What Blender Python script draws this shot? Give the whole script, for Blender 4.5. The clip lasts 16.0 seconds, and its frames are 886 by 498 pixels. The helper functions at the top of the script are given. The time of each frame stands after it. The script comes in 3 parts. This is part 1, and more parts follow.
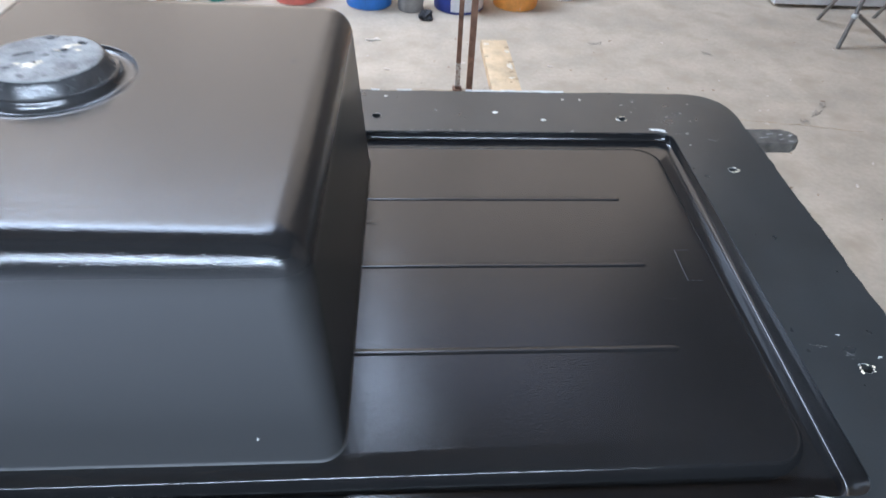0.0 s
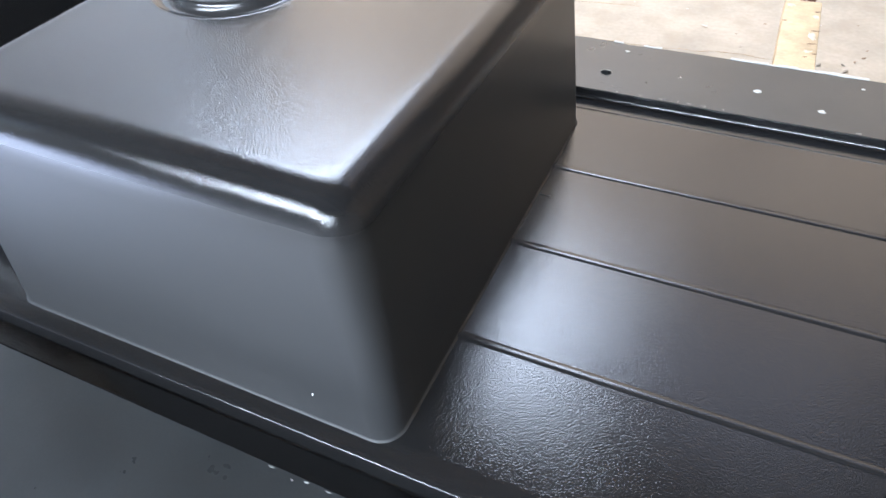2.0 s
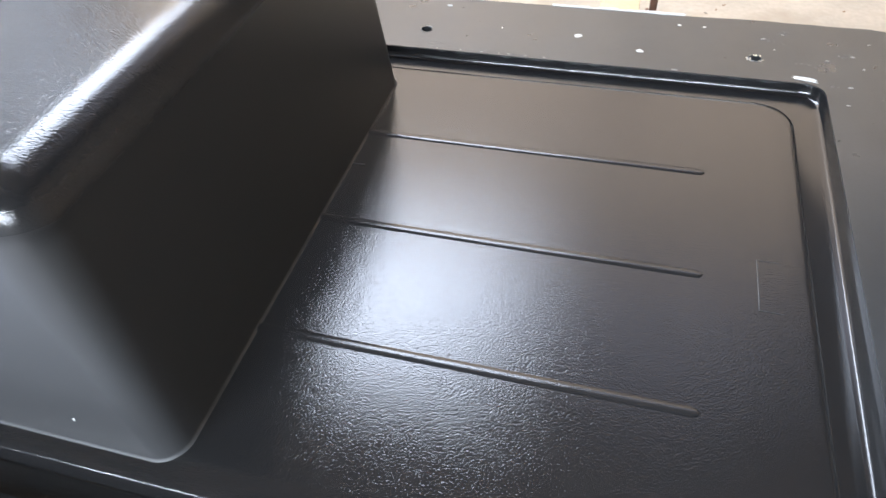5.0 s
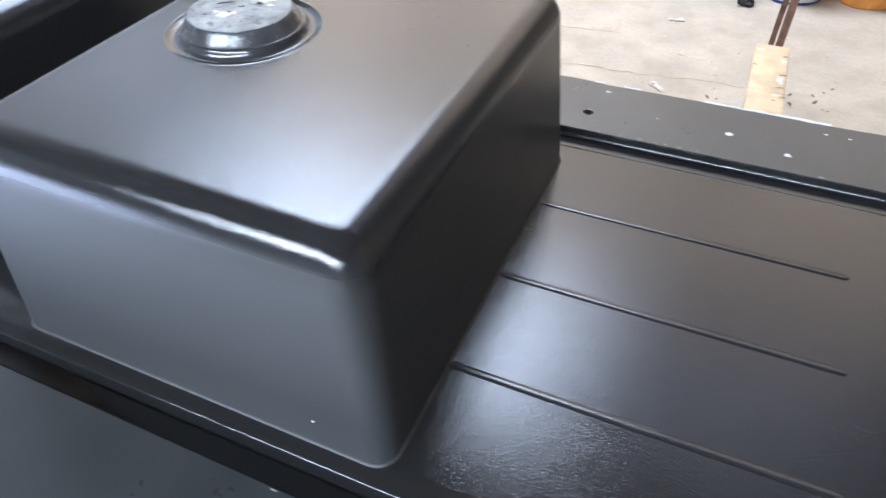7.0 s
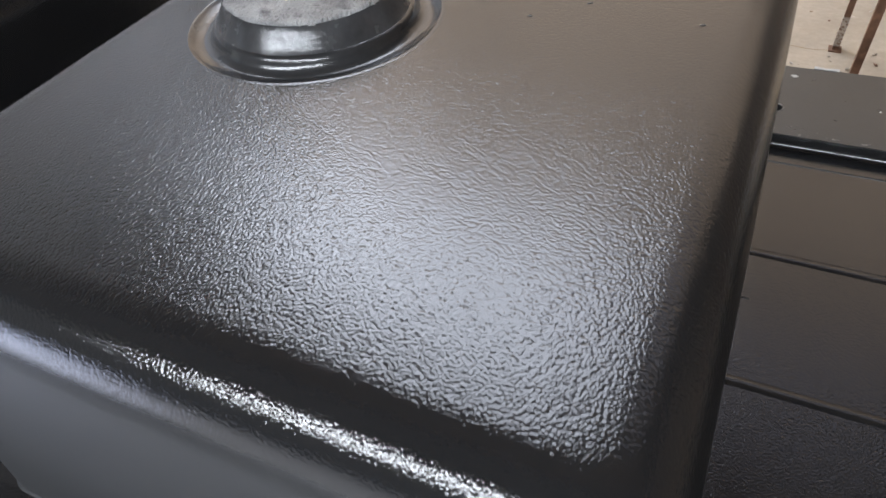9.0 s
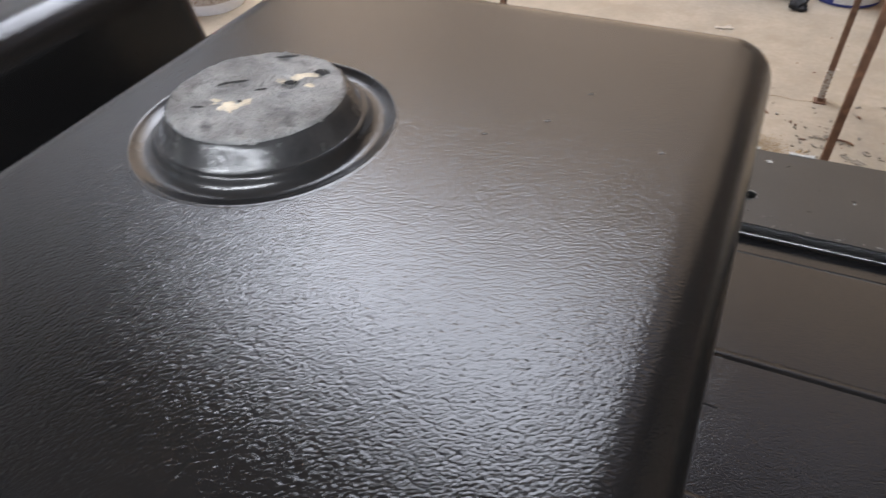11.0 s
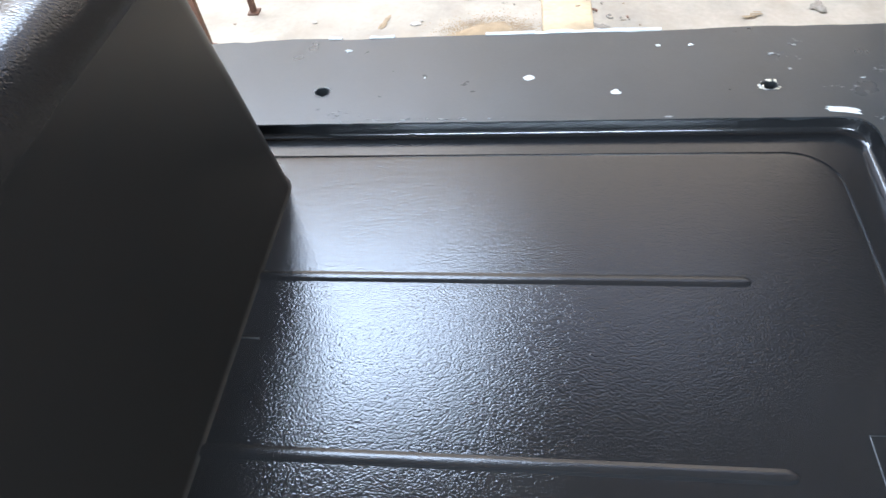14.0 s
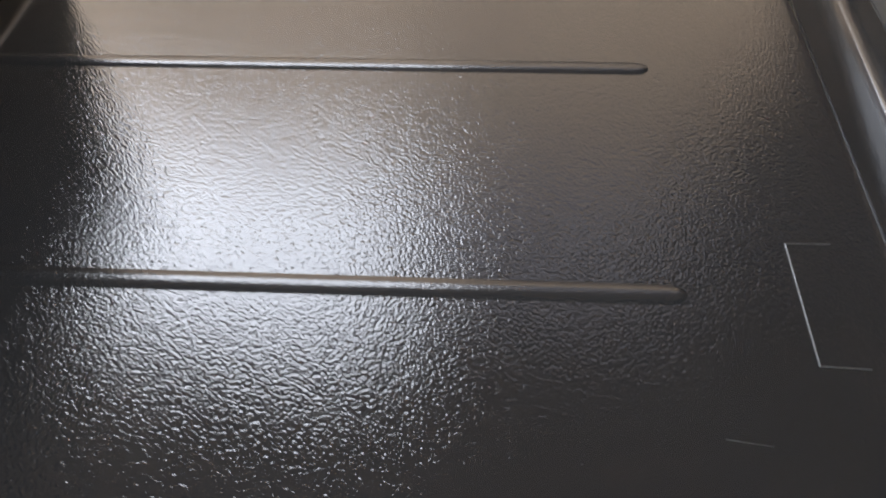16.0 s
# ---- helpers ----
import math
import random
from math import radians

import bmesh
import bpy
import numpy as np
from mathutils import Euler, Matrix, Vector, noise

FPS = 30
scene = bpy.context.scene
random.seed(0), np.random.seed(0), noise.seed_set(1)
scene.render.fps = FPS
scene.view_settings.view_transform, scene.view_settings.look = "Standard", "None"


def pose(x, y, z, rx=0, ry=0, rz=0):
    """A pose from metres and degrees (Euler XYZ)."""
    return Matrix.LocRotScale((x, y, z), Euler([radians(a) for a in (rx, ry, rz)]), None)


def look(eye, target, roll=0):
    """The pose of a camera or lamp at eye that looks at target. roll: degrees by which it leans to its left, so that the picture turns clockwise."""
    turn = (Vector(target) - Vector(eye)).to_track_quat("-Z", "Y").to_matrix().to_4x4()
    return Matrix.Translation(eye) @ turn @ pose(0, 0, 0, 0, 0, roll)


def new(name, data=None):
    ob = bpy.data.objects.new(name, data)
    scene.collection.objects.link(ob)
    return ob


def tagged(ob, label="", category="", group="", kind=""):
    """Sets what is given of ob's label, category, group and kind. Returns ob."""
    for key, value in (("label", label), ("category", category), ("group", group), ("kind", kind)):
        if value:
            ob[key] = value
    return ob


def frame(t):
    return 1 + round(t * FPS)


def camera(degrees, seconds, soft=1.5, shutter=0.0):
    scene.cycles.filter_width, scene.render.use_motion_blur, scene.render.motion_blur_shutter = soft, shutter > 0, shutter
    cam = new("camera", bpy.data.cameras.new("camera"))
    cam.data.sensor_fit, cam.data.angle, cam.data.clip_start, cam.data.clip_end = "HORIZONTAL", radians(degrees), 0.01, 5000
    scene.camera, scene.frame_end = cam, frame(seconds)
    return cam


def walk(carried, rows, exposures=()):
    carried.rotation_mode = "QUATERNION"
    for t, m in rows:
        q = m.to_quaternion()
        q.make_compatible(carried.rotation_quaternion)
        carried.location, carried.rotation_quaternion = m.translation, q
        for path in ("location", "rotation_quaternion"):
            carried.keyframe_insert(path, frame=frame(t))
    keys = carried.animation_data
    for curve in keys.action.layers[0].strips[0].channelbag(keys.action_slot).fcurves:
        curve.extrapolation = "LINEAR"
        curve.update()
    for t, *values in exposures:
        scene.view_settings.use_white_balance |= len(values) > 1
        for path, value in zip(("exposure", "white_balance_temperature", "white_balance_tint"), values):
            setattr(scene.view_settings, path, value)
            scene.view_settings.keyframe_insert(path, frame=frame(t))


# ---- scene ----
cam = camera(68.8, 16.0, soft=1.5, shutter=0.45)
PATH = [
    (0, (0.046, -0.249, 1.511), (0.156, 1.256, 0.199), 3.2),
    (0.5, (0.087, -0.193, 1.482), (0.111, 1.231, 0.078), 3.2),
    (1, (0.123, -0.156, 1.477), (-0.232, 1.174, 0.027), -1.2),
    (1.5, (0.129, -0.155, 1.485), (-0.475, 1.106, 0.055), -4.0),
    (2, (0.139, -0.153, 1.47), (-0.544, 1.082, 0.054), -4.9),
    (2.5, (0.145, -0.126, 1.437), (-0.541, 1.094, 0.009), -5.8),
    (3, (0.173, -0.094, 1.404), (-0.427, 1.128, -0.061), -5.0),
    (3.5, (0.208, -0.066, 1.391), (-0.299, 1.189, -0.081), -6.0),
    (3.7, (0.211, -0.049, 1.388), (-0.214, 1.224, -0.095), -5.0),
    (5.8, (0.201, -0.14, 1.476), (-0.287, 1.155, 0.031), -2.5),
    (6, (0.194, -0.147, 1.486), (-0.332, 1.155, 0.061), -2.5),
    (6.5, (0.185, -0.162, 1.507), (-0.419, 1.162, 0.136), -2.9),
    (7, (0.135, -0.167, 1.504), (-0.501, 1.126, 0.115), -2.1),
    (7.5, (0.039, -0.151, 1.484), (-0.604, 1.147, 0.105), -0.8),
    (8, (-0.022, -0.109, 1.447), (-0.691, 1.178, 0.07), -2.8),
    (8.5, (-0.022, -0.058, 1.425), (-0.728, 1.176, 0.018), -7.0),
    (8.7, (-0.026, -0.044, 1.417), (-0.719, 1.167, -0.016), -7.1),
    (10.8, (-0.034, 0.013, 1.439), (-0.776, 1.251, 0.055), -5.4),
    (11, (-0.027, 0.018, 1.437), (-0.72, 1.299, 0.066), -4.6),
    (11.5, (0.001, 0.038, 1.436), (-0.643, 1.361, 0.082), -5.1),
    (12, (0.033, 0.059, 1.436), (-0.548, 1.412, 0.081), -5.8),
    (12.5, (0.057, 0.074, 1.432), (-0.477, 1.427, 0.059), -5.7),
    (13, (0.089, 0.084, 1.419), (-0.367, 1.408, -0.009), -6.7),
    (13.5, (0.132, 0.101, 1.398), (-0.215, 1.369, -0.11), -8.1),
    (14, (0.161, 0.106, 1.385), (-0.094, 1.354, -0.157), -7.7),
    (14.5, (0.18, 0.1, 1.382), (-0.07, 1.351, -0.158), -8.4),
    (15, (0.2, 0.106, 1.343), (0.006, 1.291, -0.256), -7.2),
    (15.5, (0.213, 0.116, 1.3), (0.064, 1.255, -0.337), -4.7),
    (16, (0.218, 0.113, 1.262), (0.112, 1.245, -0.384), -2.0),
]
EXPOSURES = [
    (0, 1.97, 5620, 10), (0.5, 2.2, 5450, 11), (1, 2.43, 5700, 9), (2, 2.43, 6050, 11), (3, 2.62, 6250, 11), (3.5, 2.62, 6700, 14), (6, 2.45, 6000, 11), (7, 2.3, 5900, 11),
    (7.5, 2.2, 6000, 11), (8, 1.9, 6350, 14), (8.5, 1.52, 6600, 13), (11, 1.44, 6850, 15), (12, 1.65, 6400, 14), (12.5, 1.75, 6200, 13), (13, 1.98, 6000, 11), (13.5, 2.35, 5800, 8), (14.5, 2.75, 5700, 9), (15, 2.62, 6550, 14), (16, 2.25, 6900, 13),
]
walk(cam, [(t, look(eye, target, roll)) for t, eye, target, roll in PATH], EXPOSURES)

# ---- world and light ----
world = bpy.data.worlds.new("sky")
scene.world = world
world.use_nodes = True
wn = world.node_tree
sky = wn.nodes.new("ShaderNodeTexSky")
sky.sky_type = "NISHITA"
sky.sun_disc = False
sky.sun_elevation = radians(62)
sky.sun_rotation = radians(192)
wn.links.new(sky.outputs[0], wn.nodes["Background"].inputs[0])
wn.nodes["Background"].inputs[1].default_value = 0.10


def window_light(name, m, sx, sy, watts, colour):
    data = bpy.data.lights.new(name, "AREA")
    data.shape, data.size, data.size_y, data.energy, data.color = "RECTANGLE", sx, sy, watts, colour
    ob = new(name, data)
    ob.matrix_world = m
    return ob


ROOF = 6.0
DOOR = (-3.4, 0.6, 2.1)  # the doorway behind the camera: two sides and its head
SKYLIGHTS = ((-4.4, -2.35, 2.85, 4.85), (-2.3, -0.18, 2.45, 4.85))  # west, east, south and north edges of two openings in the roof
for (sky_w, sky_e, sky_s, sky_n), bright in zip(SKYLIGHTS, (16.5, 12.8)):
    window_light("skylight_daylight", pose((sky_w + sky_e) / 2, (sky_s + sky_n) / 2, ROOF - 0.02), sky_e - sky_w, sky_n - sky_s, bright * (sky_e - sky_w) * (sky_n - sky_s), (0.79, 0.875, 1.0))
window_light("yellowed_rooflight_daylight", pose(1.225, 4.0, ROOF - 0.02), 2.75, 1.4, 3.0, (1.0, 0.82, 0.64))
window_light("doorway_daylight", pose(-0.15, -0.94, 1.84, 90, 0, 0), 1.5, 0.14, 12, (0.8, 0.9, 1.0))
window_light("doorway_yard_light", pose(-2.2, -0.945, 0.75, 90, 0, 0), 2.2, 0.7, 7.2, (0.6, 0.71, 1.0))
sun = new("sun", bpy.data.lights.new("sun", "SUN"))
sun.data.energy, sun.data.angle, sun.data.color = 5.0, radians(0.6), (1.0, 0.96, 0.9)
sun.matrix_world = look((-1.5, -5, 10.5), (-0.4, 0, 0))


# ---- materials ----
def material(name, colour, rough=0.5, metal=0.0, vary=0.25, scale=8.0, fine=90.0, bump=0.0, bump_scale=300.0, second=None, spread=(0.45, 0.6), rough_vary=0.1, specular=0.5, bump_detail=1.5, pebble=0.0, pebble_scale=900.0):
    """Base colour broken by two sizes of noise, patches of a second colour, and a fine relief (bump in metres); pebble: height of small rounded grains."""
    mat = bpy.data.materials.new(name)
    mat.use_nodes = True
    t = mat.node_tree
    n, l = t.nodes, t.links
    b = n["Principled BSDF"]
    b.inputs["Metallic"].default_value = metal
    b.inputs["Specular IOR Level"].default_value = specular
    co = n.new("ShaderNodeTexCoord").outputs["Object"]

    def noise_out(s, detail=3.0):
        x = n.new("ShaderNodeTexNoise")
        x.inputs["Scale"].default_value, x.inputs["Detail"].default_value = s, detail
        l.new(co, x.inputs["Vector"])
        return x.outputs[0]

    def mixed(a, c, fac, mode="MIX"):
        x = n.new("ShaderNodeMix")
        x.data_type, x.blend_type = "RGBA", mode
        for i, v in ((6, a), (7, c), (0, fac)):
            if hasattr(v, "links"):
                l.new(v, x.inputs[i])
            else:
                x.inputs[i].default_value = v if i == 0 else (*v, 1)
        return x.outputs[2]

    def ramp(v, lo, hi):
        x = n.new("ShaderNodeMapRange")
        x.inputs[1].default_value, x.inputs[2].default_value = lo, hi
        l.new(v, x.inputs[0])
        return x.outputs[0]

    dark = tuple(c * (1 - vary) for c in colour)
    light = tuple(min(1, c * (1 + vary)) for c in colour)
    big = noise_out(scale)
    col = mixed(dark, light, ramp(big, 0.3, 0.7))
    grain = mixed((0.82, 0.82, 0.82), (1.15, 1.15, 1.15), noise_out(fine, 2))
    col = mixed(col, grain, 0.8, "MULTIPLY")
    if second:
        col = mixed(col, second, ramp(noise_out(scale * 1.7 + 1.3, 6), *spread))
    l.new(col, b.inputs["Base Color"])
    r = n.new("ShaderNodeMapRange")
    r.inputs[1].default_value, r.inputs[2].default_value = 0.3, 0.7
    r.inputs[3].default_value, r.inputs[4].default_value = rough - rough_vary, rough + rough_vary
    l.new(noise_out(scale * 2.3, 4), r.inputs[0])
    l.new(r.outputs[0], b.inputs["Roughness"])
    if bump:
        x = n.new("ShaderNodeBump")
        x.inputs["Strength"].default_value, x.inputs["Distance"].default_value = 1.0, bump
        l.new(noise_out(bump_scale, bump_detail), x.inputs["Height"])
        l.new(x.outputs[0], b.inputs["Normal"])
    if pebble:
        cells = n.new("ShaderNodeTexVoronoi")
        cells.inputs["Scale"].default_value = pebble_scale
        l.new(co, cells.inputs["Vector"])
        dome = n.new("ShaderNodeMath")
        dome.operation = "MULTIPLY"
        l.new(cells.outputs["Distance"], dome.inputs[0])
        l.new(cells.outputs["Distance"], dome.inputs[1])
        y = n.new("ShaderNodeBump")
        y.name = "Pebble"
        y.invert = True
        y.inputs["Strength"].default_value, y.inputs["Distance"].default_value = 1.0, pebble
        l.new(dome.outputs[0], y.inputs["Height"])
        if bump:
            l.new(x.outputs[0], y.inputs["Normal"])
        l.new(y.outputs[0], b.inputs["Normal"])
    return mat


GEL = material("black_gelcoat", (0.012, 0.012, 0.0123), 0.1, vary=0.15, scale=6, fine=300, bump=0.00005, bump_scale=1100, bump_detail=1.0, rough_vary=0.02, pebble=0.000084)
GEL_BOWL = material("bowl_gelcoat", (0.012, 0.012, 0.0123), 0.1, vary=0.15, scale=6, fine=300, bump=0.00006, bump_scale=1100, bump_detail=1.0, rough_vary=0.02, pebble=0.000088)


def rub_down(mat, low, high, dull, dust, side_dull, side_dust):
    """The sides below the rounded rim are rubbed down: duller, with the grain gone."""
    n, l = mat.node_tree.nodes, mat.node_tree.links
    b = n["Principled BSDF"]
    sep = n.new("ShaderNodeSeparateXYZ")
    l.new(n["Texture Coordinate"].outputs["Object"], sep.inputs[0])
    up = n.new("ShaderNodeMapRange")
    up.inputs[1].default_value, up.inputs[2].default_value = low, high
    l.new(sep.outputs[2], up.inputs[0])
    grain = n.new("ShaderNodeMapRange")
    grain.inputs[1].default_value, grain.inputs[2].default_value = high - 0.022, high - 0.007
    l.new(sep.outputs[2], grain.inputs[0])
    l.new(grain.outputs[0], n["Bump"].inputs["Strength"])
    l.new(grain.outputs[0], n["Pebble"].inputs["Strength"])
    front = n.new("ShaderNodeMapRange")  # the front face is the most rubbed and dusty
    front.inputs[1].default_value, front.inputs[2].default_value = 0.02, 0.042
    l.new(sep.outputs[1], front.inputs[0])
    duller = n.new("ShaderNodeMix")
    duller.inputs[2].default_value, duller.inputs[3].default_value = dull, side_dull
    l.new(front.outputs[0], duller.inputs[0])
    mix = n.new("ShaderNodeMix")
    l.new(duller.outputs[0], mix.inputs[2])
    l.new(b.inputs["Roughness"].links[0].from_socket, mix.inputs[3])
    l.new(up.outputs[0], mix.inputs[0])
    l.new(mix.outputs[0], b.inputs["Roughness"])
    dusty = n.new("ShaderNodeMix")
    dusty.data_type = "RGBA"
    film = n.new("ShaderNodeMix")
    film.data_type = "RGBA"
    film.inputs[6].default_value, film.inputs[7].default_value = (*dust, 1), (*side_dust, 1)
    l.new(front.outputs[0], film.inputs[0])
    l.new(film.outputs[2], dusty.inputs[6])
    l.new(b.inputs["Base Color"].links[0].from_socket, dusty.inputs[7])
    l.new(up.outputs[0], dusty.inputs[0])
    l.new(dusty.outputs[2], b.inputs["Base Color"])


rub_down(GEL_BOWL, 0.158, 0.182, 0.52, (0.038, 0.0382, 0.039), 0.38, (0.026, 0.024, 0.0213))
BAND = material("smooth_black_gelcoat", (0.012, 0.012, 0.0123), 0.14, vary=0.15, scale=6, fine=300, bump=0.00002, bump_scale=700, bump_detail=1.0, rough_vary=0.02, pebble=0.000025)
SCUFF = material("worn_black", (0.11, 0.11, 0.106), 0.6, vary=0.3, scale=200, fine=900)
FLANGE = material("scuffed_flange", (0.026, 0.0285, 0.0295), 0.3, vary=0.15, scale=14, fine=500, bump=0.00005, bump_scale=700, rough_vary=0.03)
FIBRE = material("raw_fibreglass", (0.58, 0.58, 0.55), 0.7, vary=0.15, scale=120, fine=900, bump=0.0004, bump_scale=700)
CREAM = material("cream_filler", (0.66, 0.58, 0.45), 0.8, vary=0.3, scale=160, fine=900, bump=0.0006, bump_scale=600)
PLUG = material("worn_plug_top", (0.29, 0.29, 0.284), 0.36, vary=0.4, scale=60, fine=700, bump=0.003, bump_scale=640, bump_detail=3, second=(0.1, 0.1, 0.1), spread=(0.56, 0.72))
DULL_FIBRE = material("weathered_fibreglass", (0.3, 0.3, 0.29), 0.7, vary=0.3, scale=200, fine=900)
BOSS = material("boss_gelcoat", (0.028, 0.028, 0.0285), 0.21, vary=0.25, scale=30, fine=400, bump=0.00011, bump_scale=520, rough_vary=0.04)
BOSS_SIDE = material("worn_boss_side", (0.045, 0.045, 0.046), 0.24, vary=0.35, scale=50, fine=500, bump=0.0002, bump_scale=420, bump_detail=2.5, rough_vary=0.06)
RIDGE = material("ridge_gelcoat", (0.0125, 0.0125, 0.0128), 0.19, vary=0.1, scale=9, fine=300, bump=0.00007, bump_scale=600, rough_vary=0.03, pebble=0.00005)
PIT = material("dark_pit", (0.012, 0.012, 0.012), 0.8, vary=0.4, scale=200)
SCRATCH = material("scratched_gelcoat", (0.035, 0.035, 0.035), 0.35, vary=0.3, scale=200)
CONCRETE = material("dusty_concrete", (0.465, 0.395, 0.302), 0.85, vary=0.15, scale=3.2, fine=45, bump=0.0022, bump_scale=26, bump_detail=5, second=(0.4, 0.325, 0.235), spread=(0.5, 0.75))
PAVING = material("yard_paving", (0.2, 0.22, 0.25), 0.85, vary=0.12, scale=1.4, fine=30)
PLASTER = material("grey_plaster", (0.48, 0.395, 0.31), 0.85, vary=0.15, scale=1.5, fine=40, bump=0.003, bump_scale=30)
WHITEWASH = material("dirty_whitewash", (0.52, 0.54, 0.56), 0.85, vary=0.12, scale=1.5, fine=40, bump=0.003, bump_scale=30)
DARK_PLASTER = material("soot_darkened_brickwork", (0.08, 0.07, 0.062), 0.85, vary=0.2, scale=1.5, fine=40, bump=0.003, bump_scale=30)
ROOFING = material("roof_sheet", (0.21, 0.163, 0.12), 0.6, vary=0.2, scale=1.2, fine=20)
WOOD = material("pale_timber", (0.6, 0.44, 0.26), 0.65, vary=0.22, scale=28, fine=240, bump=0.0008, bump_scale=160, second=(0.38, 0.22, 0.09), spread=(0.66, 0.78))
BROWN_WOOD = material("old_timber", (0.25, 0.16, 0.09), 0.75, vary=0.3, scale=20, fine=200, bump=0.001, bump_scale=120)
RUST = material("rusty_steel", (0.2, 0.11, 0.07), 0.65, metal=0.2, vary=0.35, scale=18, fine=150, bump=0.0008, bump_scale=200, second=(0.3, 0.16, 0.1), spread=(0.55, 0.7))
STEEL = material("grey_painted_steel", (0.25, 0.23, 0.21), 0.5, metal=0.4, vary=0.2, scale=20)
DARK_BAR = material("worn_dark_bar", (0.075, 0.069, 0.06), 0.55, vary=0.5, scale=60, fine=400, bump=0.0004, bump_scale=300)
WHITE = material("white_plastic", (0.8, 0.8, 0.8), 0.4, vary=0.08, scale=12, second=(0.62, 0.6, 0.56), spread=(0.66, 0.8))
BLUE = material("blue_plastic", (0.04, 0.2, 0.62), 0.4, vary=0.2, scale=10)
NAVY = material("navy_band", (0.03, 0.05, 0.25), 0.4, vary=0.2, scale=10)
ORANGE = material("orange_plastic", (0.85, 0.36, 0.07), 0.45, vary=0.15, scale=14, second=(0.85, 0.6, 0.4), spread=(0.64, 0.76))
SALMON = material("salmon_plastic", (0.75, 0.2, 0.15), 0.45, vary=0.2, scale=10)
RED = material("red_plastic", (0.7, 0.06, 0.05), 0.45, vary=0.2, scale=6, bump=0.001, bump_scale=40)
PINK = material("faded_pink_strap", (0.75, 0.42, 0.36), 0.6, vary=0.25, scale=30)
TEAL = material("teal_plastic", (0.02, 0.25, 0.2), 0.4, vary=0.2, scale=10)
GREYTIN = material("grey_tin", (0.36, 0.35, 0.33), 0.5, metal=0.3, vary=0.3, scale=14)
GREYPAINT = material("dusty_grey_paint", (0.55, 0.5, 0.43), 0.6, vary=0.25, scale=60, second=(0.25, 0.15, 0.1), spread=(0.5, 0.62))
BLACK = material("black_rubber", (0.02, 0.02, 0.022), 0.6, vary=0.3, scale=30)
GRIT = material("mortar_grit", (0.33, 0.285, 0.225), 0.9, vary=0.3, scale=60, fine=300)
DUST = material("plaster_dust", (0.62, 0.55, 0.46), 0.9, vary=0.15, scale=60, fine=300)
SAND = material("brown_sand", (0.4, 0.29, 0.17), 0.95, vary=0.2, scale=16, fine=300, bump=0.002, bump_scale=240)


# ---- mesh helpers ----
def part(name, bm, mat, parent=None, label="", smooth=30):
    """Links a bmesh as one mesh object, as a part of parent."""
    bmesh.ops.recalc_face_normals(bm, faces=bm.faces)
    for f in bm.faces:
        f.smooth = smooth > 0
    for e in bm.edges:
        if len(e.link_faces) == 2 and e.calc_face_angle(0) > radians(smooth):
            e.smooth = False
    me = bpy.data.meshes.new(name)
    bm.to_mesh(me)
    bm.free()
    me.materials.append(mat)
    ob = new(name, me)
    ob.parent = parent
    if label:
        tagged(ob, label)
    return ob


link = part


def thing(name, m, label, category, group="", kind=""):
    ob = new(name)
    ob.empty_display_size = 0.05
    ob.matrix_world = m
    return tagged(ob, label, category, group, kind)


def box(bm, x0, x1, y0, y1, z0, z1, bevel=0.0):
    made = bmesh.ops.create_cube(bm, size=1)["verts"]
    for v in made:
        v.co = Vector((x0 if v.co.x < 0 else x1, y0 if v.co.y < 0 else y1, z0 if v.co.z < 0 else z1))
    if bevel:
        edges = {e for v in made for e in v.link_edges}
        bmesh.ops.bevel(bm, geom=list(edges), offset=bevel, segments=2, affect="EDGES", profile=0.5)
    return bm


def rounded(x0, x1, y0, y1, r, z, steps=8):
    """Points of a rectangle with round corners, anticlockwise."""
    out = []
    for cx, cy, a in ((x1 - r, y0 + r, -90), (x1 - r, y1 - r, 0), (x0 + r, y1 - r, 90), (x0 + r, y0 + r, 180)):
        for i in range(steps + 1):
            t = radians(a + 90 * i / steps)
            out.append(Vector((cx + r * math.cos(t), cy + r * math.sin(t), z)))
    return out


def loft(bm, loops, close=True):
    rings = [[bm.verts.new(p) for p in loop] for loop in loops]
    for a, b in zip(rings, rings[1:]):
        for i in range(len(a)):
            j = (i + 1) % len(a)
            bm.faces.new((a[i], a[j], b[j], b[i]))
    if close:
        bm.faces.new(rings[-1])
    return rings


def lathe(bm, profile, steps=40, centre=(0, 0, 0), caps=(False, False)):
    rings = []
    for r, z in profile:
        rings.append([bm.verts.new((centre[0] + r * math.cos(2 * math.pi * i / steps), centre[1] + r * math.sin(2 * math.pi * i / steps), centre[2] + z)) for i in range(steps)])
    for a, b in zip(rings, rings[1:]):
        for i in range(steps):
            j = (i + 1) % steps
            bm.faces.new((a[i], a[j], b[j], b[i]))
    if caps[0]:
        bm.faces.new(rings[0][::-1])
    if caps[1]:
        bm.faces.new(rings[-1])
    return bm


